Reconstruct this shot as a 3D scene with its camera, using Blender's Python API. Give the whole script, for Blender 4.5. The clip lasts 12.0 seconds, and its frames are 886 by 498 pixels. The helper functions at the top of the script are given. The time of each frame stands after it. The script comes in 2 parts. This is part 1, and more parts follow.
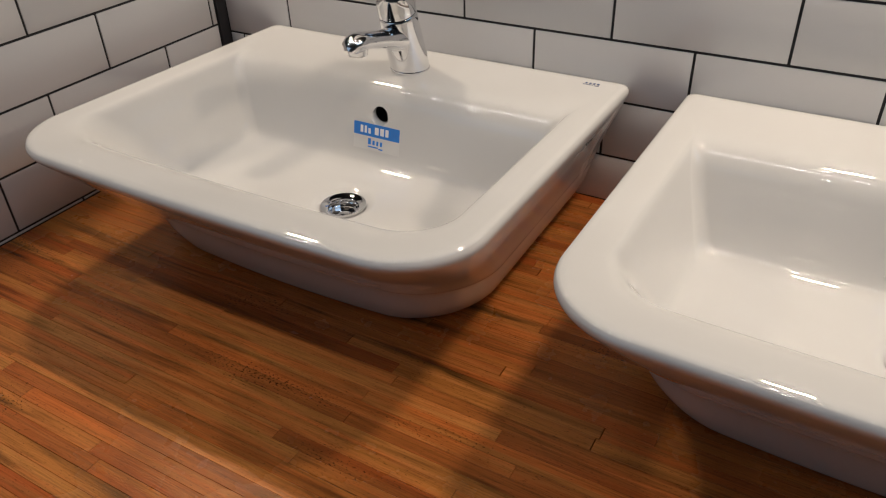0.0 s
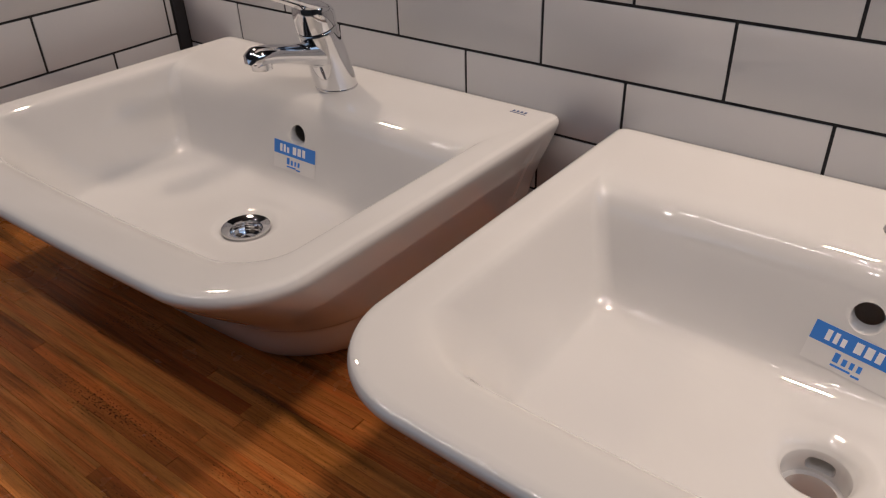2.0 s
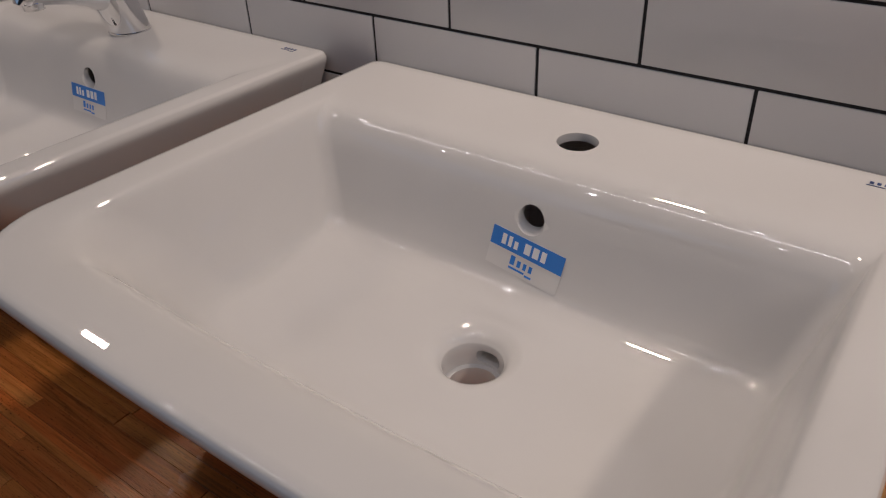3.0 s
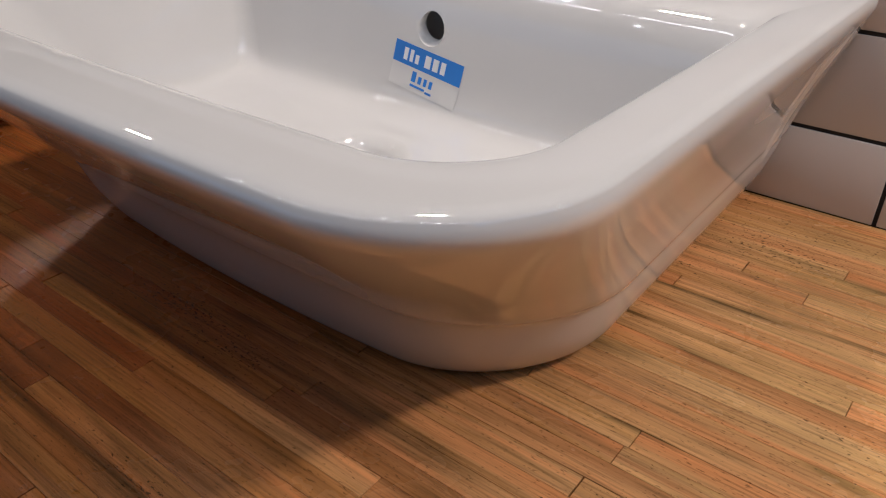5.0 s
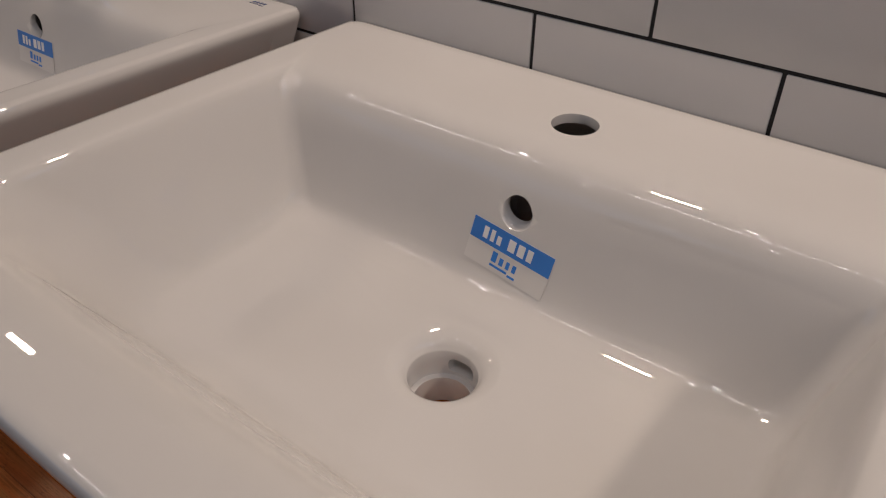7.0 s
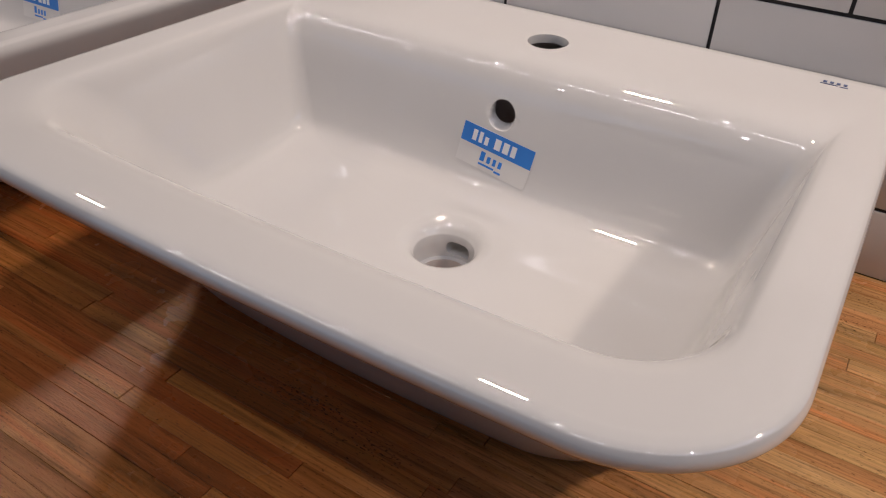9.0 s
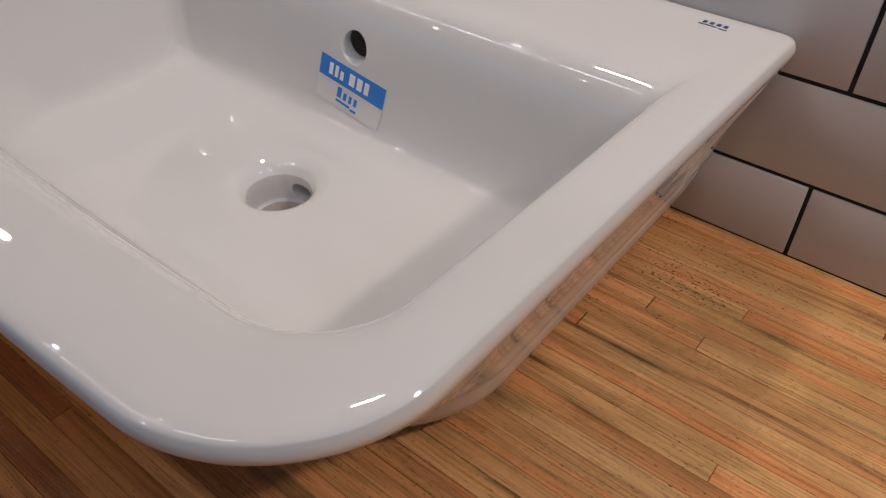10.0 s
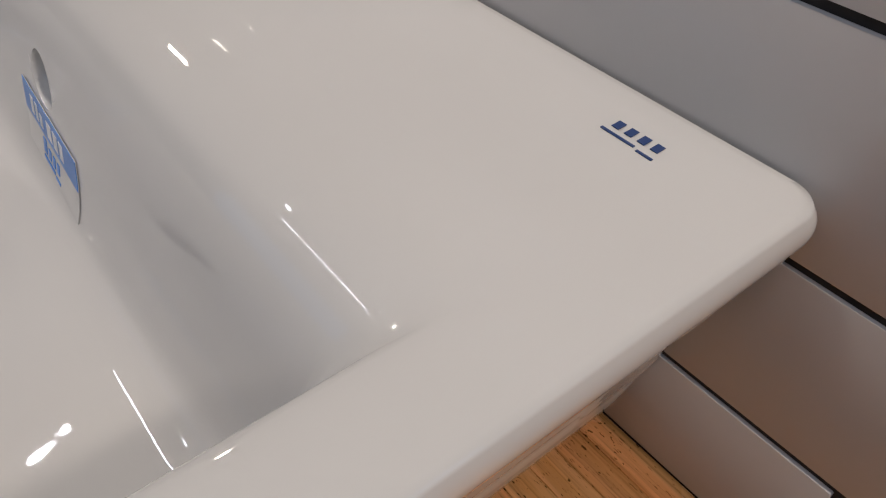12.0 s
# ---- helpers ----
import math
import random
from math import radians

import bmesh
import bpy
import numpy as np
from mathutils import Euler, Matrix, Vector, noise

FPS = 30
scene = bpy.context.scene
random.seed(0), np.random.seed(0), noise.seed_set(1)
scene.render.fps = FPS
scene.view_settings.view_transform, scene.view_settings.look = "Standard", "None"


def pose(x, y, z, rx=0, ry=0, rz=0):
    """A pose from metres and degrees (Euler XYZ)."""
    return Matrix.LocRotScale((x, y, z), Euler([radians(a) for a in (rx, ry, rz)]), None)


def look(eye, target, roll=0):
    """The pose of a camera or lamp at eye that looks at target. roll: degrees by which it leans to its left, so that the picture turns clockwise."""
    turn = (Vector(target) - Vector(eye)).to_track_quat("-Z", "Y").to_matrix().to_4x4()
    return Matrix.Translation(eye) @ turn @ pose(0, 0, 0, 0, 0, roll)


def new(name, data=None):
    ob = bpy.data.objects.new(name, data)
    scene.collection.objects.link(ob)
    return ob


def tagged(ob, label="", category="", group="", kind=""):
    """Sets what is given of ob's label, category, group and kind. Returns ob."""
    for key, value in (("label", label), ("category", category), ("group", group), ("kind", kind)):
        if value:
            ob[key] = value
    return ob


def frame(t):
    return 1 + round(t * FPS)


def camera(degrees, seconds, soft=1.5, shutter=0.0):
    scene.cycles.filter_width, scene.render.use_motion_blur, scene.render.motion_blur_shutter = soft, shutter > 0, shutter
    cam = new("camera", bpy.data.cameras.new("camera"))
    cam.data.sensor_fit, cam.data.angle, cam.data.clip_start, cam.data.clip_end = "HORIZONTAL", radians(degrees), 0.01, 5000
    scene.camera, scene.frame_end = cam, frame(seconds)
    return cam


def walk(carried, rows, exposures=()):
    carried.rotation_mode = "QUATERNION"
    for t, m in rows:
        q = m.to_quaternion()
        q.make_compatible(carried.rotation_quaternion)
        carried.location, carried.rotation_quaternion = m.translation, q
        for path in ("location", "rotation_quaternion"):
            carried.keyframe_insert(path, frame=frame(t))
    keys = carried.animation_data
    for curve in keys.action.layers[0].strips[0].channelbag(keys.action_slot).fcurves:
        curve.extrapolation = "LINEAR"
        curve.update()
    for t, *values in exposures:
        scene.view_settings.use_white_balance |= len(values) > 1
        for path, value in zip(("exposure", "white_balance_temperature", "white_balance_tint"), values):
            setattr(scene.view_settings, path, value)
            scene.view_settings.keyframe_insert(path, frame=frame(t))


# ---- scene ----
cam = camera(60.5, 12.0, 1.2)
PATH = [
    (0, (0.527, -0.872, 1.381), (-0.321, 0.546, 0.254), -2.0),
    (0.5, (0.539, -0.792, 1.384), (-0.376, 0.622, 0.306), -1.8),
    (1, (0.503, -0.679, 1.337), (-0.514, 0.675, 0.273), -1.5),
    (1.5, (0.545, -0.687, 1.36), (-0.532, 0.628, 0.307), -1.7),
    (2, (0.654, -0.703, 1.347), (-0.38, 0.629, 0.272), -1.9),
    (2.5, (0.76, -0.67, 1.32), (-0.255, 0.661, 0.227), -2.1),
    (3, (0.889, -0.61, 1.307), (-0.109, 0.722, 0.198), -2.3),
    (3.5, (0.953, -0.599, 1.274), (-0.049, 0.728, 0.162), -1.9),
    (3.7, (0.967, -0.599, 1.247), (-0.036, 0.728, 0.136), -1.5),
    (5.3, (1.005, -0.606, 1.139), (-0.062, 0.74, 0.115), -0.1),
    (5.5, (0.996, -0.589, 1.149), (-0.08, 0.76, 0.136), -0.3),
    (6, (0.952, -0.567, 1.174), (-0.102, 0.766, 0.119), 0.2),
    (6.5, (0.912, -0.549, 1.214), (-0.116, 0.769, 0.115), 1.1),
    (7, (0.854, -0.539, 1.277), (-0.098, 0.766, 0.098), 0.5),
    (7.2, (0.827, -0.552, 1.296), (-0.105, 0.765, 0.114), 0.4),
    (8.8, (0.827, -0.697, 1.254), (-0.01, 0.732, 0.133), 2.4),
    (9, (0.895, -0.664, 1.258), (0.047, 0.721, 0.091), 1.7),
    (9.5, (0.97, -0.608, 1.255), (0.15, 0.732, 0.018), 2.0),
    (10, (1.019, -0.528, 1.241), (0.086, 0.673, -0.058), 1.0),
    (10.5, (1.051, -0.372, 1.193), (-0.091, 0.614, -0.12), 2.0),
    (11, (1.074, -0.286, 1.169), (-0.187, 0.472, -0.186), 4.0),
    (11.5, (1.045, -0.228, 1.163), (-0.219, 0.555, -0.175), 2.1),
    (12, (0.969, -0.178, 1.159), (-0.162, 0.673, -0.254), -1.4),
]
LIGHTNESS = [(0.0, -0.25, 6050, 10), (0.8, -0.32, 6400, 17), (1.5, -0.49, 6400, 19), (2.5, -0.55, 5800, 17), (3.2, -1.11, 5850, 18), (5.5, -0.27, 5450, 13), (6.0, -0.69, 5900, 19), (6.5, -1.07, 6000, 20), (7.0, -1.0, 6100, 18), (9.0, -0.55, 5800, 18), (9.5, -0.66, 5700, 17), (10.5, -0.92, 5500, 15), (11.0, -1.07, 5800, 14), (11.5, -0.72, 5500, 15), (12.0, -0.89, 5500, 12)]
walk(cam, [(t, look(eye, target, roll)) for t, eye, target, roll in PATH], LIGHTNESS)

# ---- world, lamps, exposure ----
TOP = 0.85          # height of the counter's top
world = bpy.data.worlds.new("showroom_air")
world.use_nodes = True
scene.world = world
world.node_tree.nodes["Background"].inputs[0].default_value = (0.75, 0.8, 0.9, 1)
world.node_tree.nodes["Background"].inputs[1].default_value = 0.22


def lamp(name, eye, target, watts, colour, size, size_y=None):
    data = bpy.data.lights.new(name, "AREA")
    data.energy, data.color, data.size = watts, colour, size
    if size_y:
        data.shape, data.size_y = "RECTANGLE", size_y
    else:
        data.shape = "DISK"
    ob = new(name, data)
    ob.matrix_world = look(eye, target)
    return tagged(ob, kind="structure")


WARM = (1.0, 0.79, 0.56)
# a row of short warm lamps over the tiled partition, one metre apart
for lx, watts in ((-0.467, 4.6), (0.545, 4.8), (1.57, 11.0)):
    lamp("track_spot_light", (lx, -0.012, 1.77), (lx, -0.34, 0.85), watts, WARM, 0.085, 0.028)
for cx in (-0.75, 0.30, 1.35, 2.40):
    lamp("ceiling_tube_light", (cx, -1.05, 2.9), (cx, -0.9, 0.0), 4.2, (1.0, 0.92, 0.84), 1.0, 0.024)
for cx in (-1.1, -0.3, 0.5, 1.3, 2.1):
    for cy in (-0.55, -1.9):
        lamp("ceiling_spot_light", (cx, cy, 2.9), (cx, cy * 0.8, 0.0), 0.9, (1.0, 0.92, 0.84), 0.035)
# cool fill lamps east and south, added for the rims' blue sheen; no windows there
lamp("cool_fill_light", (3.0, -0.3, 2.85), (0.9, -0.3, 0.95), 9.0, (0.55, 0.76, 1.0), 2.6, 0.8)
lamp("cool_fill_light", (-0.6, -3.93, 2.0), (0.4, -0.4, 0.9), 15.0, (0.55, 0.76, 1.0), 5.0, 1.5)


# ---- materials ----
def material(name):
    m = bpy.data.materials.new(name)
    m.use_nodes = True
    nt = m.node_tree
    return m, nt, nt.nodes["Principled BSDF"]


def node(nt, kind, **values):
    n = nt.nodes.new(kind)
    for key, value in values.items():
        n.inputs[key.replace("_", " ")].default_value = value
    return n


def ramp(nt, source, stops):
    r = nt.nodes.new("ShaderNodeValToRGB")
    while len(r.color_ramp.elements) < len(stops):
        r.color_ramp.elements.new(0.5)
    for e, (at, c) in zip(r.color_ramp.elements, stops):
        e.position, e.color = at, (*c, 1)
    nt.links.new(source, r.inputs[0])
    return r


def grey(v):
    return (v, v, v)


def coords(nt, scale, kind="Object"):
    tc = nt.nodes.new("ShaderNodeTexCoord")
    mp = nt.nodes.new("ShaderNodeMapping")
    mp.inputs["Scale"].default_value = scale
    nt.links.new(tc.outputs[kind], mp.inputs[0])
    return mp


def bump(nt, bsdf, height, strength, distance):
    b = node(nt, "ShaderNodeBump", Strength=strength, Distance=distance)
    nt.links.new(height, b.inputs["Height"])
    nt.links.new(b.outputs[0], bsdf.inputs["Normal"])


def make_ceramic():
    m, nt, b = material("white_glazed_ceramic")
    n1 = node(nt, "ShaderNodeTexNoise", Scale=7.0, Detail=3.0)
    nt.links.new(coords(nt, (1, 1, 1)).outputs[0], n1.inputs["Vector"])
    r = ramp(nt, n1.outputs[0], [(0.3, (0.66, 0.65, 0.635)), (0.7, (0.69, 0.68, 0.665))])
    nt.links.new(r.outputs[0], b.inputs["Base Color"])
    rr = ramp(nt, n1.outputs[0], [(0.3, grey(0.015)), (0.8, grey(0.03))])
    nt.links.new(rr.outputs[0], b.inputs["Roughness"])
    b.inputs["IOR"].default_value = 1.72
    n2 = node(nt, "ShaderNodeTexNoise", Scale=16.0, Detail=0.0)
    nt.links.new(coords(nt, (1, 1, 1)).outputs[0], n2.inputs["Vector"])
    bump(nt, b, n2.outputs[0], 0.025, 0.002)
    return m


def make_tile():
    m, nt, b = material("white_glazed_tile")
    info = nt.nodes.new("ShaderNodeObjectInfo")
    r = ramp(nt, info.outputs["Random"], [(0.0, (0.56, 0.55, 0.55)), (1.0, (0.63, 0.62, 0.62))])
    nt.links.new(r.outputs[0], b.inputs["Base Color"])
    b.inputs["Roughness"].default_value = 0.05
    n1 = node(nt, "ShaderNodeTexNoise", Scale=55.0, Detail=2.0)
    n2 = node(nt, "ShaderNodeTexNoise", Scale=11.0, Detail=1.0)
    geo = nt.nodes.new("ShaderNodeNewGeometry")
    for n in (n1, n2):
        nt.links.new(geo.outputs["Position"], n.inputs["Vector"])
    mix = node(nt, "ShaderNodeMix", Factor=0.4)
    nt.links.new(n2.outputs[0], mix.inputs[2])
    nt.links.new(n1.outputs[0], mix.inputs[3])
    bump(nt, b, mix.outputs[0], 0.22, 0.004)
    return m


def make_wood(name, tones, pale, dirt=0.36, gloss=0.21):
    m, nt, b = material(name)
    info = nt.nodes.new("ShaderNodeObjectInfo")
    geo = nt.nodes.new("ShaderNodeNewGeometry")
    # every strip takes its own stretch of the grain
    off = node(nt, "ShaderNodeVectorMath")
    off.operation = "MULTIPLY_ADD"
    off.inputs[1].default_value = (37.0, 11.0, 5.0)
    nt.links.new(info.outputs["Random"], off.inputs[0])
    nt.links.new(geo.outputs["Position"], off.inputs[2])

    def grain(scale, detail, noise_scale, distortion=0.0, source=off.outputs[0]):
        mp = nt.nodes.new("ShaderNodeMapping")
        mp.inputs["Scale"].default_value = scale
        nt.links.new(source, mp.inputs[0])
        n = node(nt, "ShaderNodeTexNoise", Scale=noise_scale, Detail=detail, Distortion=distortion)
        nt.links.new(mp.outputs[0], n.inputs["Vector"])
        return n.outputs[0]

    def blend(kind, a, c, factor=1.0):
        x = nt.nodes.new("ShaderNodeMix")
        x.data_type, x.blend_type = "RGBA", kind
        x.inputs["Factor"].default_value = factor
        nt.links.new(a, x.inputs[6])
        nt.links.new(c, x.inputs[7])
        return x.outputs[2]

    broad = grain((1.6, 30.0, 10.0), 4.0, 3.0, 0.8)
    hue = grain((1.0, 22.0, 6.0), 2.0, 2.6, 0.5)
    fine = grain((5.0, 170.0, 20.0), 5.0, 4.0, 0.4)
    pore = grain((60.0, 260.0, 20.0), 3.0, 4.0)
    tone, lit_pale = (ramp(nt, info.outputs["Random"], [(k / (len(row) - 1), c) for k, c in enumerate(row)]).outputs[0] for row in (tones, pale))
    # stronger light on the counter's right end, painted into the wood as paler tones
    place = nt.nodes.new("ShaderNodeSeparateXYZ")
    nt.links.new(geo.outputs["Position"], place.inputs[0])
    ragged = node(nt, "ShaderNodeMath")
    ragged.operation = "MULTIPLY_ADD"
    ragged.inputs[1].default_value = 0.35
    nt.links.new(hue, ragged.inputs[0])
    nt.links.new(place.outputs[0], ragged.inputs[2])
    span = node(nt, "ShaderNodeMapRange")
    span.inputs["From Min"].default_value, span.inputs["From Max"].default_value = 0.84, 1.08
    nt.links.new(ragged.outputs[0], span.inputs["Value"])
    base = blend("MIX", tone, lit_pale)
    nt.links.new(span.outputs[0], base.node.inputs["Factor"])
    shift = ramp(nt, hue, [(0.34, (0.95, 1.0, 0.92)), (0.50, (1.0, 1.0, 1.0)), (0.66, (1.08, 0.86, 0.76))])
    streak = ramp(nt, broad, [(0.28, grey(0.62)), (0.42, grey(0.90)), (0.55, grey(1.02)), (0.72, grey(1.18))])
    line = ramp(nt, fine, [(0.30, grey(0.62)), (0.48, grey(0.98)), (0.68, grey(1.14))])
    dots = ramp(nt, pore, [(dirt - 0.06, grey(0.45)), (dirt + 0.02, grey(1.0))])
    colour = blend("MULTIPLY", base, shift.outputs[0])
    for layer in (streak, line, dots):
        colour = blend("MULTIPLY", colour, layer.outputs[0])
    # black, water-stained veins that run along the strips, and broad worn patches
    vein = grain((1.3, 17.0, 1.0), 6.0, 2.2, 1.2, geo.outputs["Position"])
    veins = ramp(nt, vein, [(0.29, (0.25, 0.27, 0.25)), (0.37, (0.72, 0.74, 0.72)), (0.44, grey(1.0))])
    stain = node(nt, "ShaderNodeTexNoise", Scale=5.0, Detail=5.0, Roughness=0.65)
    nt.links.new(geo.outputs["Position"], stain.inputs["Vector"])
    worn = ramp(nt, stain.outputs[0], [(0.30, (0.68, 0.68, 0.68)), (0.48, grey(1.0))])
    colour = blend("MULTIPLY", blend("MULTIPLY", colour, veins.outputs[0]), worn.outputs[0])
    specks = grain((70.0, 150.0, 20.0), 1.0, 4.0, 0.0, geo.outputs["Position"])
    cluster = grain((3.0, 11.0, 1.0), 2.0, 2.0, 0.0, geo.outputs["Position"])
    both = node(nt, "ShaderNodeMath")
    both.operation = "ADD"
    nt.links.new(specks, both.inputs[0])
    nt.links.new(cluster, both.inputs[1])
    mould = ramp(nt, both.outputs[0], [(0.66, (0.22, 0.22, 0.20)), (0.71, grey(1.0))])
    colour = blend("MULTIPLY", colour, mould.outputs[0])
    nt.links.new(colour, b.inputs["Base Color"])
    rough = ramp(nt, stain.outputs[0], [(0.3, grey(gloss + 0.14)), (0.6, grey(gloss))])
    nt.links.new(rough.outputs[0], b.inputs["Roughness"])
    mix = node(nt, "ShaderNodeMix", Factor=0.5)
    nt.links.new(fine, mix.inputs[2])
    nt.links.new(pore, mix.inputs[3])
    b.inputs["Specular Tint"].default_value = (1.0, 0.76, 0.52, 1)
    bump(nt, b, mix.outputs[0], 0.5, 0.0014)
    return m


def make_plain(name, low, high, roughness, metal=0.0, scale=20.0, relief=0.0):
    m, nt, b = material(name)
    n = node(nt, "ShaderNodeTexNoise", Scale=scale, Detail=4.0)
    nt.links.new(coords(nt, (1, 1, 1)).outputs[0], n.inputs["Vector"])
    r = ramp(nt, n.outputs[0], [(0.35, low), (0.65, high)])
    nt.links.new(r.outputs[0], b.inputs["Base Color"])
    b.inputs["Roughness"].default_value, b.inputs["Metallic"].default_value = roughness, metal
    if relief:
        bump(nt, b, n.outputs[0], relief, 0.002)
    return m


CERAMIC, TILE = make_ceramic(), make_tile()
# the second list holds paler tones that paint the light on the right end
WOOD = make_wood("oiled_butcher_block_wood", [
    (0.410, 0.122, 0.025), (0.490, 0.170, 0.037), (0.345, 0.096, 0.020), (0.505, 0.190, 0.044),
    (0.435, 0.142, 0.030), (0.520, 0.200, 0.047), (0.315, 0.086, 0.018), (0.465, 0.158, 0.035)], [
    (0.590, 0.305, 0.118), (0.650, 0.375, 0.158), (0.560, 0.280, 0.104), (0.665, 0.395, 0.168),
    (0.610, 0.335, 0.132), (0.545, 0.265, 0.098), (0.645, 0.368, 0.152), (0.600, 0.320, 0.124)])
GROUT = make_plain("black_grout", (0.010, 0.010, 0.012), (0.022, 0.021, 0.022), 0.85, scale=90, relief=0.3)
TRIM = make_plain("black_trim", (0.012, 0.012, 0.014), (0.022, 0.022, 0.026), 0.45, scale=30)
CHROME = make_plain("polished_chrome", (0.78, 0.78, 0.79), (0.84, 0.84, 0.85), 0.05, 1.0, 15)
DARK = make_plain("dark_joint_and_slot_shade", (0.012, 0.011, 0.010), (0.03, 0.025, 0.022), 0.7)
BLUE = make_plain("blue_print", (0.016, 0.19, 0.66), (0.020, 0.21, 0.70), 0.3)
NAVY = make_plain("navy_print", (0.02, 0.05, 0.17), (0.03, 0.06, 0.19), 0.4)
PAPER = make_plain("white_label_film", (0.70, 0.69, 0.675), (0.73, 0.72, 0.70), 0.22)
PRINT = make_plain("white_print", (0.80, 0.82, 0.85), (0.85, 0.86, 0.88), 0.4)
PLASTER = make_plain("painted_plaster", (0.07, 0.085, 0.10), (0.10, 0.115, 0.135), 0.8, scale=4)
CEILING = make_plain("dark_ceiling", (0.035, 0.035, 0.04), (0.05, 0.05, 0.055), 0.9, scale=3)
FLOOR = make_plain("grey_showroom_floor", (0.12, 0.115, 0.11), (0.17, 0.165, 0.16), 0.5, scale=2.5)


# ---- mesh helpers ----
def mesh_of(bm, name, mat, smooth=None):
    bmesh.ops.recalc_face_normals(bm, faces=bm.faces)
    data = bpy.data.meshes.new(name)
    bm.to_mesh(data)
    bm.free()
    data.materials.append(mat)
    if smooth is not None:
        data.shade_smooth()
        data.set_sharp_from_angle(angle=radians(smooth))
    return data


def part(name, bm, mat, parent=None, label="", smooth=None):
    ob = new(name, mesh_of(bm, name, mat, smooth))
    ob.parent = parent
    return tagged(ob, label)


def box(x0, x1, y0, y1, z0, z1, bevel=0.0, segments=2, bm=None):
    bm = bm or bmesh.new()
    made = bmesh.ops.create_cube(bm, size=1.0)["verts"]
    for v in made:
        v.co = ((x0 + x1) / 2 + v.co.x * (x1 - x0), (y0 + y1) / 2 + v.co.y * (y1 - y0), (z0 + z1) / 2 + v.co.z * (z1 - z0))
    if bevel:
        edges = {e for v in made for e in v.link_edges}
        bmesh.ops.bevel(bm, geom=list(edges), offset=bevel, segments=segments, profile=0.5, affect="EDGES")
    return bm


def loft(rings, closed=False, caps=(True, True)):
    """A skin over rings of equally many points."""
    bm = bmesh.new()
    rows = [[bm.verts.new(p) for p in ring] for ring in rings]
    n = len(rows[0])
    pairs = list(zip(rows, rows[1:])) + ([(rows[-1], rows[0])] if closed else [])
    for a, c in pairs:
        for i in range(n):
            bm.faces.new((a[i], a[(i + 1) % n], c[(i + 1) % n], c[i]))
    if not closed:
        if caps[0]:
            bm.faces.new(rows[0])
        if caps[1]:
            bm.faces.new(rows[-1])
    return bm


def circle(centre, radius, n, u=(1, 0, 0), v=(0, 1, 0), squash=1.0):
    c, u, v = Vector(centre), Vector(u), Vector(v)
    return [c + u * (radius * math.cos(2 * math.pi * i / n)) + v * (radius * squash * math.sin(2 * math.pi * i / n)) for i in range(n)]


def tube(points, radii, n=24, flat=None):
    """A round bar through points, with its own radius (and flatness) at each."""
    rings = []
    for i, p in enumerate(points):
        a, c = Vector(points[max(i - 1, 0)]), Vector(points[min(i + 1, len(points) - 1)])
        way = (c - a).normalized()
        u = Vector((1, 0, 0))
        w = way.cross(u).normalized()
        rings.append(circle(p, radii[i], n, u, w, flat[i] if flat else 1.0))
    return loft(rings)


# ---- the shell of the place ----
GAP = 0.0032          # joint between tiles
PX, PZ = 0.2003, 0.0765


def shell(name, x0, x1, y0, y1, z0, z1, mat, label, category):
    ob = part(name, box(x0, x1, y0, y1, z0, z1), mat)
    return tagged(ob, label, category, kind="structure")


shell("floor", -3.0, 4.0, -4.0, 2.5, -0.1, 0.0, FLOOR, "grey showroom floor below the display counter", "floor")
shell("ceiling", -3.0, 4.0, -4.0, 2.5, 3.2, 3.3, CEILING, "dark showroom ceiling", "ceiling")
shell("wall_east", 4.0, 4.1, -4.0, 2.5, 0.0, 3.2, PLASTER, "plain grey showroom wall", "wall")
shell("wall_far_west", -3.1, -3.0, -4.0, 2.5, 0.0, 3.2, PLASTER, "plain grey showroom wall", "wall")
shell("wall_south", -3.0, 4.0, -4.1, -4.0, 0.0, 3.2, PLASTER, "plain grey showroom wall", "wall")
shell("wall_far_north", -3.0, 4.0, 2.5, 2.6, 0.0, 3.2, PLASTER, "plain grey showroom wall", "wall")
LEFT, RIGHT, FRONT = -0.382, 1.75, -0.78
wall_north = shell("wall_north", LEFT - 0.1, RIGHT, 0.0014, 0.12, 0.0, 1.2245, GROUT, "white metro tiles with black joints", "wall")
wall_west = shell("wall_west", LEFT - 0.1, LEFT - 0.0014, -1.1, 0.0014, 0.0, 1.2245, GROUT, "white metro tiles with black joints", "wall")
trim = part("trim", box(LEFT - 0.001, LEFT + 0.004, -0.0185, 0.001, TOP, 1.2245, 0.0015), TRIM)
tagged(trim, "matt black corner strip between two tiled walls", "trim", kind="structure")


# ---- washbasins ----
def spline(rows, steps):
    """Rows of numbers, filled in smoothly between."""
    out = []
    for i in range(len(rows) - 1):
        p0, p1, p2, p3 = (rows[min(max(i + k, 0), len(rows) - 1)] for k in (-1, 0, 1, 2))
        for s in range(steps):
            t = s / steps
            out.append([0.5 * (2 * b + (c - a) * t + (2 * a - 5 * b + 4 * c - d) * t * t + (3 * b - a - 3 * c + d) * t ** 3)
                        for a, b, c, d in zip(p0, p1, p2, p3)])
    return out + [list(rows[-1])]


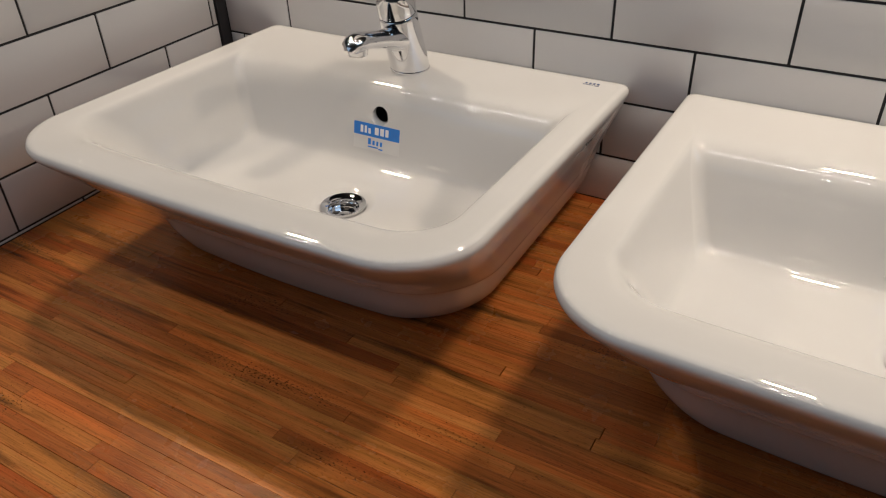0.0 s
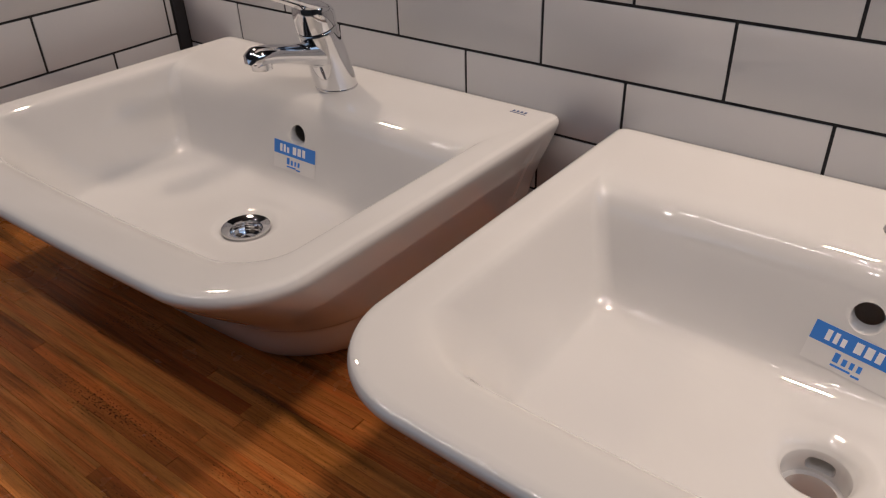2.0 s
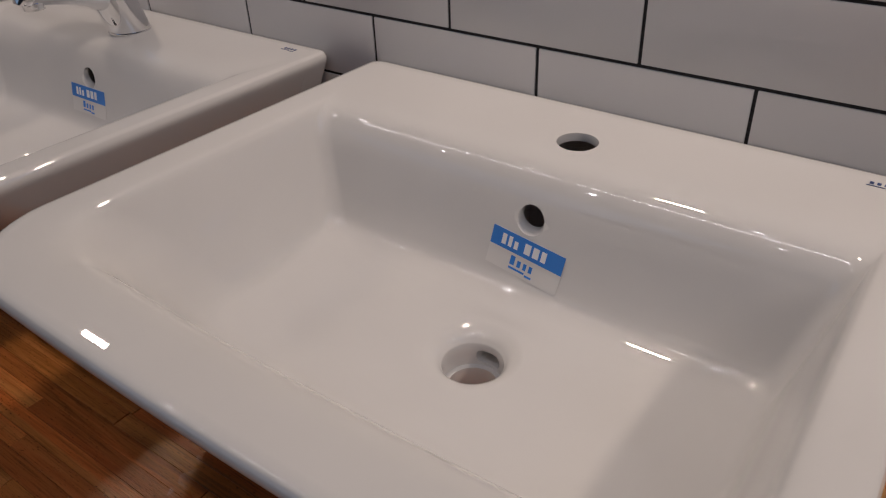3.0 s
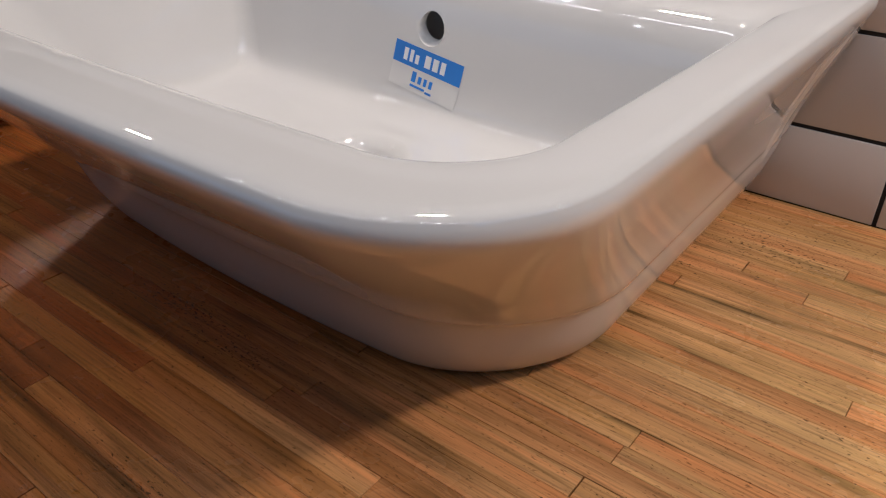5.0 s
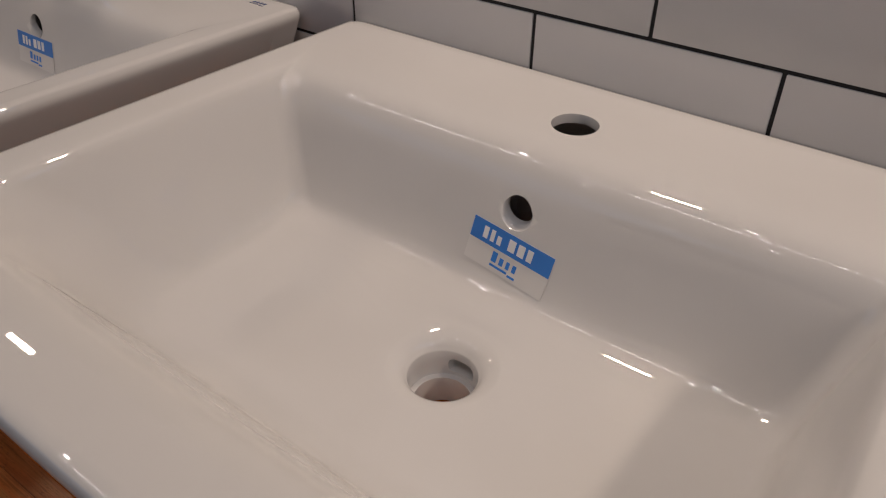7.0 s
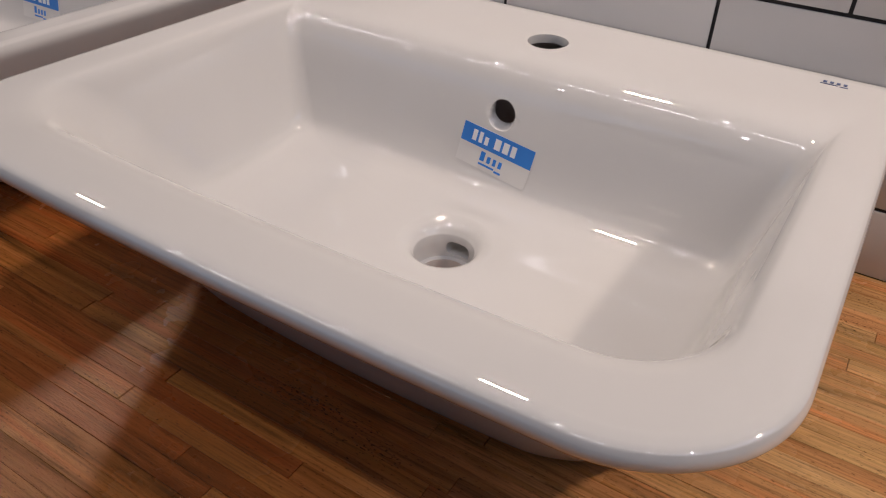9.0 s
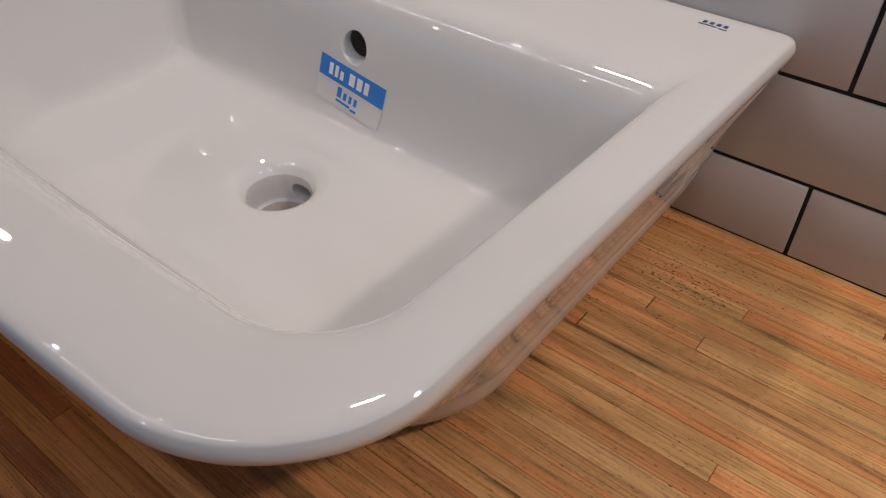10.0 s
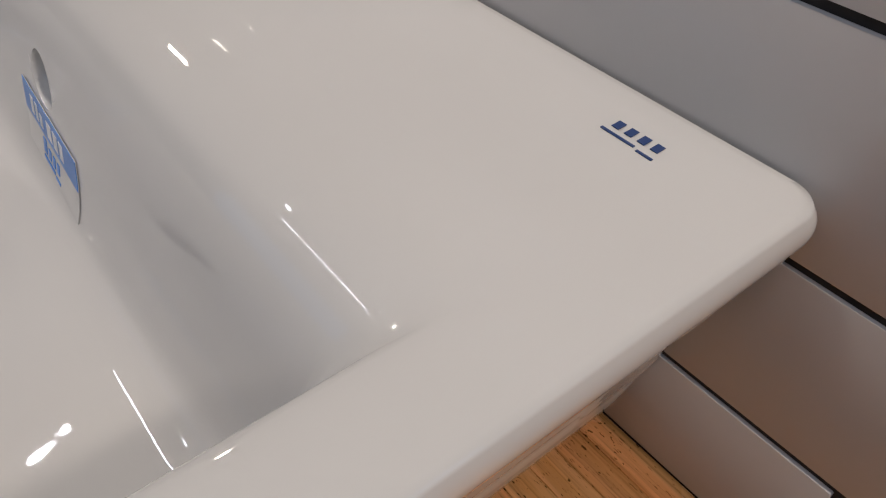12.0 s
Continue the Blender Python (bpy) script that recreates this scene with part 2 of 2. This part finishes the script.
def outline(hw, yb, yf, rb, rf, bow, z):
    """A rounded rectangle, straight at the back and slightly bowed at the front; the sides step in a little before the wall."""
    step = 0.0022 * max(0.0, min(1.0, (z - 0.05) / 0.02, (0.15 - z) / 0.02)) if yb > -0.005 else 0.0
    pts = []

    def side(a, b, n):
        pts.extend((a[0] + (b[0] - a[0]) * i / n, a[1] + (b[1] - a[1]) * i / n) for i in range(n))

    def corner(cx, cy, r, a0, n):
        for i in range(n):
            a = radians(a0 - 90 * i / n)
            pts.append((cx + r * math.cos(a), cy + r * math.sin(a)))

    side((-hw + rb, yb), (hw - rb, yb), 48)
    corner(hw - rb, yb - rb, rb, 90, 10)
    side((hw, yb - rb), (hw, yb - 0.040), 5)
    side((hw, yb - 0.040), (hw - step, yb - 0.0415), 2)
    side((hw - step, yb - 0.0415), (hw - step * 0.5, (yb + yf) / 2), 11)
    side((hw - step * 0.5, (yb + yf) / 2), (hw, yf + rf), 12)
    corner(hw - rf, yf + rf, rf, 0, 22)
    side((hw - rf, yf), (-hw + rf, yf), 40)
    corner(-hw + rf, yf + rf, rf, -90, 22)
    side((-hw, yf + rf), (-hw + step * 0.5, (yb + yf) / 2), 12)
    side((-hw + step * 0.5, (yb + yf) / 2), (-hw + step, yb - 0.0415), 11)
    side((-hw + step, yb - 0.0415), (-hw, yb - 0.040), 2)
    side((-hw, yb - 0.040), (-hw, yb - rb), 5)
    corner(-hw + rb, yb - rb, rb, 180, 10)
    depth = yb - yf
    return [Vector((x, y - bow * (1 - min(1, (x / hw) ** 2)) * max(0, (yb - y) / depth - 0.5) * 2, z * (1 - LIFT * y))) for x, y in pts]


LIFT = 0.13          # the rim rises slightly to the front
RIM = 0.168          # rim above the counter
# half width, back, front, back radius, front radius, bow, height above the counter
OUTER = [
    (0.2130, -0.013, -0.332, 0.016, 0.085, 0.014, 0.0006),
    (0.2205, -0.010, -0.340, 0.016, 0.088, 0.014, 0.0030),
    (0.2280, -0.006, -0.347, 0.014, 0.090, 0.013, 0.0130),
    (0.2345, -0.004, -0.354, 0.011, 0.090, 0.013, 0.0280),
    (0.2395, -0.003, -0.360, 0.009, 0.090, 0.012, 0.0450),
    (0.2425, -0.003, -0.366, 0.008, 0.090, 0.012, 0.0570),
    (0.2452, -0.003, -0.3745, 0.008, 0.090, 0.011, 0.0635),
    (0.2520, -0.003, -0.397, 0.009, 0.088, 0.010, 0.0860),
    (0.2620, -0.003, -0.424, 0.010, 0.085, 0.009, 0.1120),
    (0.2715, -0.003, -0.446, 0.010, 0.082, 0.008, 0.1340),
    (0.2775, -0.001, -0.460, 0.011, 0.080, 0.008, 0.1490),
    (0.2808, -0.0005, -0.4675, 0.011, 0.080, 0.008, 0.1580),
    (0.2808, -0.0005, -0.4685, 0.011, 0.080, 0.008, 0.1630),
    (0.2788, -0.0015, -0.4655, 0.011, 0.077, 0.008, 0.1668),
]
INNER = [
    (0.2740, -0.0055, -0.4590, 0.012, 0.072, 0.008, 0.1680),
    (0.2600, -0.055, -0.4460, 0.011, 0.062, 0.007, 0.1678),
    (0.2485, -0.092, -0.4310, 0.011, 0.056, 0.007, 0.1668),
    (0.2435, -0.112, -0.4190, 0.012, 0.055, 0.007, 0.1643),
    (0.2400, -0.126, -0.4085, 0.013, 0.056, 0.007, 0.1580),
    (0.2355, -0.1365, -0.3960, 0.014, 0.060, 0.006, 0.1420),
    (0.2280, -0.1440, -0.3800, 0.014, 0.064, 0.005, 0.1150),
    (0.2200, -0.1505, -0.3630, 0.015, 0.066, 0.004, 0.0860),
    (0.2130, -0.1575, -0.3510, 0.017, 0.066, 0.003, 0.0680),
    (0.2040, -0.1690, -0.3360, 0.024, 0.064, 0.002, 0.0612),
    (0.1860, -0.1840, -0.3180, 0.036, 0.060, 0.000, 0.0582),
]
inside = spline(INNER, 4)


def back_y(z):
    """The back wall of the bowl at a height."""
    for a, b in zip(inside, inside[1:]):
        if b[6] <= z <= a[6] and a[6] > b[6]:
            return a[1] + (b[1] - a[1]) * (a[6] - z) / (a[6] - b[6])
    return -0.15


def basin_mesh(hole, overflow, height):
    DRAIN = Vector((*hole, 0.0))
    rings = [outline(*r) for r in spline(OUTER, 3)[:-1]] + [outline(*r) for r in spline([OUTER[-1], INNER[0]], 2)[:-1]]
    rings += [outline(*r) for r in inside]
    last = rings[-1]
    ways = [((p - DRAIN) * Vector((1, 1, 0))).normalized() for p in last]
    for s, z in ((0.2, 0.0590), (0.4, 0.0582), (0.6, 0.0574), (0.8, 0.0566)):
        rings.append([Vector((*(p.lerp(DRAIN + w * 0.041, s)).xy, z)) for p, w in zip(last, ways)])
    for r, z in ((0.0405, 0.0562), (0.0378, 0.0557), (0.0352, 0.0548), (0.0316, 0.0532), (0.0288, 0.0512), (0.0268, 0.0490),
                 (0.0256, 0.0470), (0.0250, 0.0464), (0.0246, 0.0455), (0.0246, 0.037), (0.0246, 0.0240), (0.0205, 0.0235), (0.0205, 0.0006)):
        rings.append([Vector((DRAIN.x + w.x * r, DRAIN.y + w.y * r, z)) for w in ways])
    bm = loft(rings, closed=True)
    body = new("bowl", mesh_of(bm, "bowl", CERAMIC, 50))

    def cutter(name, centre, radius, depth, u, v, flare=0.003):
        w = Vector(u).cross(Vector(v))
        c = Vector(centre)
        rr = [circle(c + w * d, r, 48, u, v) for d, r in ((0.02, radius + flare * 3), (flare * 0.6, radius + flare), (0.0, radius + flare * 0.45),
                                                        (-flare * 0.6, radius + 0.0002), (-flare, radius), (-depth, radius))]
        ob = new(name, mesh_of(loft(rr), name, CERAMIC, 40))
        cut = body.modifiers.new(name, "BOOLEAN")
        cut.operation, cut.solver, cut.object = "DIFFERENCE", "EXACT", ob
        return ob

    a = cutter("tap_hole", (0.003, -0.074, RIM * (1 + LIFT * 0.074)), 0.0175, 0.034, (1, 0, 0), (0, 1, 0), 0.0012)
    zo = height
    b = cutter("overflow_hole", (overflow, back_y(zo / 1.018), zo), 0.0112, 0.034, (1, 0, 0), (0, 0, 1), 0.0028)
    c = new("hollow", mesh_of(box(-0.07, 0.07, -0.103, -0.022, -0.01, 0.1615), "hollow", CERAMIC))
    cut = body.modifiers.new("hollow", "BOOLEAN")
    cut.operation, cut.solver, cut.object = "DIFFERENCE", "EXACT", c
    d = new("channel", mesh_of(box(-0.03, 0.03, -0.1345, -0.100, 0.085, 0.1375), "channel", CERAMIC))
    cut = body.modifiers.new("channel", "BOOLEAN")
    cut.operation, cut.solver, cut.object = "DIFFERENCE", "EXACT", d
    e = new("drain_slot", mesh_of(box(hole[0] - 0.011, hole[0] + 0.011, hole[1] + 0.014, hole[1] + 0.045, 0.0270, 0.0390, 0.004), "drain_slot", CERAMIC))
    cut = body.modifiers.new("drain_slot", "BOOLEAN")
    cut.operation, cut.solver, cut.object = "DIFFERENCE", "EXACT", e
    bpy.context.view_layer.update()
    data = bpy.data.meshes.new_from_object(body.evaluated_get(bpy.context.evaluated_depsgraph_get()))
    data.shade_smooth()
    data.set_sharp_from_angle(angle=radians(52))
    for ob in (a, b, c, d, e, body):
        bpy.data.objects.remove(ob)
    data.name = "bowl"
    return data


def bars(boxes, z, thick=0.0004):
    """Thin bars of print: centre x, centre y, width, height."""
    bm = bmesh.new()
    for x, y, w, h in boxes:
        box(x - w / 2, x + w / 2, y - h / 2, y + h / 2, z, z + thick, bm=bm)
    return bm


def washbasin(x, tall, label, mark_x, mark_y, bowl_mesh):
    thing = tagged(new("washbasin"), label, "washbasin", "washbasins on the counter")
    thing.location, thing.scale = (x, 0, TOP), (1, 1, tall)
    bowl = new("bowl", bowl_mesh)
    bowl.parent = thing
    marks = [(mark_x + dx, mark_y + 0.0016, 0.0028, 0.0038) for dx in (-0.0075, -0.0025, 0.0025, 0.0075)]
    marks += [(mark_x - 0.004, mark_y - 0.0030, 0.013, 0.0010), (mark_x + 0.0070, mark_y - 0.0038, 0.006, 0.0010)]
    part("printed_mark", bars(marks, RIM * (1 - LIFT * mark_y) + 0.0002, 0.00025), NAVY, thing, "small navy printed maker's mark")
    return thing


BASIN_X = 0.631
WASTE = (0.010, -0.2440)
washbasin(0.001, 1.0, "white ceramic countertop washbasin with chrome tap beside tiled corner", 0.238, -0.022, basin_mesh(WASTE, 0.0026, 0.1287))
washbasin(BASIN_X, 1.022, "white ceramic countertop washbasin with empty tap hole on wood", 0.228, -0.0235, basin_mesh((0.004, -0.238), -0.0015, 0.1272))


def sticker(x, tilt, top, tall):
    thing = tagged(new("sticker"), "blue and white paper sticker inside the washbasin", "sticker", "stickers in the basins")
    thing.location, thing.scale = (x, 0, TOP), (1, 1, tall)
    ca, sa = math.cos(radians(tilt)), math.sin(radians(tilt))

    def sheet(name, u0, u1, v0, v1, lift, mat, parent, label=""):
        # a thin sheet bent to the wall of the bowl; u along it, v down from its top edge
        nu, nv = 6, 5
        rows = []
        for layer in (lift, lift + 0.00025):
            for j in range(nv + 1):
                for i in range(nu + 1):
                    u, v = u0 + (u1 - u0) * i / nu, -(v0 + (v1 - v0) * j / nv)
                    zz = top + u * sa + v * ca
                    rows.append((u * ca - v * sa, back_y(zz / 1.0195) - layer - 0.0001, zz))
        bm = bmesh.new()
        vs = [bm.verts.new(p) for p in rows]
        k = (nu + 1) * (nv + 1)
        for j in range(nv):
            for i in range(nu):
                a = j * (nu + 1) + i
                bm.faces.new((vs[a], vs[a + 1], vs[a + nu + 2], vs[a + nu + 1]))
                bm.faces.new((vs[k + a], vs[k + a + nu + 1], vs[k + a + nu + 2], vs[k + a + 1]))
        edge = [i for i in range(nu)] + [nu + j * (nu + 1) for j in range(nv)] + [k - 1 - i for i in range(nu)] + [(nv - j) * (nu + 1) for j in range(nv)]
        for a, b in zip(edge, edge[1:] + edge[:1]):
            bm.faces.new((vs[a], vs[b], vs[k + b], vs[k + a]))
        return part(name, bm, mat, parent, label, 40)

    back = sheet("backing", -0.0352, 0.0352, 0.0, 0.0340, 0.0003, PAPER, thing, "pale glossy film")
    band = sheet("band", -0.0350, 0.0350, 0.0001, 0.0165, 0.0006, BLUE, thing, "bright blue printed band")
    u = -0.0245
    for w in (0.0064, 0.0058, 0.0060, -0.0040, 0.0082, 0.0080, 0.0070):
        if w > 0:
            tall = 0.0092 if w != 0.0060 else 0.0068
            sheet("print_bar", u, u + w - 0.0024, 0.0128 - tall, 0.0128, 0.0009, PRINT, band)
        u += abs(w)
    u = -0.0125
    for w in (0.0070, 0.0060, 0.0056, 0.0058):
        tall = 0.0078 if w == 0.0070 else 0.0056
        sheet("print_bar", u, u + w - 0.0026, 0.0268 - tall, 0.0268, 0.0006, BLUE, back)
        u += w
    sheet("print_bar", -0.0125, 0.0030, 0.0288, 0.0304, 0.0006, BLUE, back)
    sheet("print_bar", 0.0040, 0.0105, 0.0300, 0.0316, 0.0006, BLUE, back)
    return thing


sticker(0.0, 0.0, 0.1165, 1.0)
sticker(BASIN_X + 0.0005, -7.5, 0.1098, 1.018)


# ---- chrome waste in the first basin ----
def waste():
    thing = tagged(new("drain"), "chrome waste with strainer in the washbasin", "drain")
    thing.location = (WASTE[0] + 0.001, WASTE[1], TOP + 0.0022)
    n = 48
    prof = [(0.0195, 0.030), (0.0262, 0.0470), (0.0284, 0.0508), (0.0281, 0.0520), (0.0262, 0.0517), (0.0212, 0.0500), (0.0190, 0.0486),
            (0.0181, 0.0450), (0.0174, 0.030)]
    part("flange", loft([circle((0, 0, z), r, n) for r, z in prof], closed=True), CHROME, thing, smooth=40)
    bm = loft([circle((0, 0, z), r, n) for r, z in ((0.0178, 0.0355), (0.0178, 0.0385), (0.014, 0.0392), (0.007, 0.0396), (0.0065, 0.0405), (0.002, 0.0412))])
    sieve = part("strainer", bm, CHROME, thing, "chrome strainer with slots", 35)
    # uncut strainer: dark plates on top paint the shade of its openings
    for i in range(4):
        a = radians(90 * i + 20)
        hole = box(-0.0035, 0.0035, -0.0030, 0.0030, 0.0392, 0.0400, 0.0004)
        bmesh.ops.transform(hole, matrix=pose(0.0108 * math.cos(a), 0.0108 * math.sin(a), 0, 0, 0, math.degrees(a)), verts=hole.verts)
        part("slot_shade", hole, DARK, sieve)
    return thing


waste()


# ---- the single-lever tap ----
def tap():
    thing = tagged(new("tap"), "polished chrome single-lever mixer tap on the washbasin", "tap")
    thing.location = (0.009, -0.073, TOP + RIM + 0.0012)
    n = 40
    base = [circle((0, 0, z), r, n) for z, r in ((0.0, 0.0258), (0.0015, 0.0262), (0.003, 0.0256))]
    part("base_ring", loft(base), CHROME, thing, smooth=40)
    rings = []

    def leaning(y, z, r, tilt):
        # a ring whose back stands higher than its front
        return circle((0, y, z), r, n, (1, 0, 0), (0, math.cos(radians(tilt)), math.sin(radians(tilt))))

    for z, r, y, tilt in ((0.003, 0.0254, 0.0, 0), (0.012, 0.0253, -0.0025, 3), (0.03, 0.0250, -0.008, 7), (0.048, 0.0246, -0.0135, 11),
                          (0.062, 0.0240, -0.0175, 14), (0.0735, 0.0238, -0.0205, 16), (0.0770, 0.0236, -0.0212, 16), (0.0780, 0.0228, -0.0214, 16)):
        rings.append(leaning(y, z, r, tilt))
    part("body", loft(rings), CHROME, thing, smooth=40)
    rings = [leaning(y, z, r, 16) for z, r, y in ((0.0780, 0.0224, -0.0214), (0.0798, 0.0224, -0.0218))]
    part("collar", loft(rings), DARK, thing, "thin dark joint ring", 40)
    path = [(0, -0.018, 0.046), (0, -0.034, 0.050), (0, -0.052, 0.0545), (0, -0.072, 0.0600), (0, -0.090, 0.0645), (0, -0.104, 0.0675), (0, -0.114, 0.0680), (0, -0.1205, 0.0655), (0, -0.123, 0.0610)]
    radii = [0.0215, 0.0185, 0.0164, 0.0154, 0.0150, 0.0150, 0.0146, 0.0124, 0.0080]
    flat = [0.95, 0.82, 0.70, 0.68, 0.70, 0.72, 0.78, 0.85, 0.9]
    spout = part("spout", tube(path, radii, 28, flat), CHROME, thing, smooth=60)
    rings = [circle((0, -0.109, z), r, 32) for z, r in ((0.068, 0.0122), (0.0575, 0.0122), (0.0565, 0.0116), (0.0538, 0.0116), (0.0533, 0.0090), (0.0580, 0.0085))]
    part("aerator", loft(rings), CHROME, spout, "chrome aerator nozzle", 35)
    # the cap with its long, slightly rising lever
    rings = [leaning(y, z, r, tilt) for z, r, y, tilt in ((0.0798, 0.0238, -0.0218, 16), (0.086, 0.0242, -0.0230, 13), (0.0925, 0.0242, -0.0240, 6),
                                                        (0.0985, 0.0236, -0.0250, -4), (0.1035, 0.0218, -0.0262, -12), (0.1072, 0.0178, -0.0278, -17),
                                                        (0.1092, 0.0110, -0.0295, -20), (0.1098, 0.003, -0.0305, -20))]
    part("cap", loft(rings), CHROME, thing, smooth=60)
    path = [(0, -0.012, 0.0960), (0, -0.024, 0.1015), (0, -0.038, 0.1080), (0, -0.056, 0.1160), (0, -0.078, 0.1250), (0, -0.102, 0.1342), (0, -0.120, 0.1410), (0, -0.130, 0.1446), (0, -0.1335, 0.1458)]
    radii = [0.0200, 0.0222, 0.0206, 0.0176, 0.0150, 0.0134, 0.0122, 0.0104, 0.0060]
    flat = [0.42, 0.42, 0.42, 0.40, 0.38, 0.36, 0.36, 0.40, 0.5]
    part("lever", tube(path, radii, 28, flat), CHROME, thing, smooth=60)
    return thing


tap()


# ---- wooden counter: a carcass and its glued strips ----
counter = tagged(new("counter"), "butcher-block wooden counter of many glued strips", "counter")
counter.location = (0, 0, TOP)
part("core", box(LEFT + 0.001, RIGHT, FRONT, -0.001, -0.040, -0.006, 0.002), DARK, counter, "dark glue bed between the strips")
part("support_panel", box(LEFT + 0.02, RIGHT - 0.02, FRONT + 0.10, -0.02, -TOP + 0.001, -0.041, 0.002), TRIM, counter, "dark panel below the top")
STRIP = 0.0155
dice = random.Random(7)
rows = int(-FRONT / STRIP)
shared = {}
for j in range(rows):
    y1 = -0.0003 - j * STRIP
    x = LEFT + 0.001 - dice.uniform(0.0, 0.30)
    while x < RIGHT:
        length = round(dice.uniform(0.18, 0.52), 2)
        a, b = max(x, LEFT + 0.001), min(x + length, RIGHT)
        x += length
        if b - a < 0.01:
            continue
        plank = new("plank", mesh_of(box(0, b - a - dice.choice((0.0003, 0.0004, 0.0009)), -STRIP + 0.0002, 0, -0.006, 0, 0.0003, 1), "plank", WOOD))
        plank.parent = counter
        plank.location = (a, y1, dice.uniform(-0.00025, 0.0))


# ---- wall tiles ----
def tile_mesh(w, h):
    key = (round(w, 4), round(h, 4))
    if key not in shared:
        shared[key] = mesh_of(box(0, w, -0.004, 0.004, 0, h, 0.0007, 2), "tile", TILE, 40)
    return shared[key]


def tiled(wall, line, joint, start, stop, low, high, place):
    """Courses of tiles from low to high; line: height of one joint, joint: place of one upright joint in the course above it."""
    k = math.floor((low - line) / PZ)
    while line + k * PZ < high:
        z0, z1 = max(line + k * PZ, low), min(line + (k + 1) * PZ, high)
        first = joint + (PX / 2 if k % 2 else 0)
        i = math.floor((start - first) / PX)
        while first + i * PX < stop:
            a, b = max(first + i * PX, start), min(first + (i + 1) * PX, stop)
            if b - a > 0.004 and z1 - z0 > 0.004:
                ob = new("tile", tile_mesh(b - a - GAP, z1 - z0 - GAP))
                ob.parent = wall
                m = place(a + GAP / 2, z0 + GAP / 2)
                ob.matrix_basis = m @ pose(0, 0, 0, dice.uniform(-0.25, 0.25), 0, dice.uniform(-0.12, 0.12))
            i += 1
        k += 1


tiled(wall_north, 0.992, 0.1505, LEFT + 0.004, RIGHT, TOP - 0.001, 1.2215, lambda a, z: pose(a, 0.004, z))
tiled(wall_west, 1.008, 0.0297, 0.0185, 1.10, TOP - 0.001, 1.2215, lambda a, z: pose(LEFT - 0.004, -a, z, 0, 0, -90))
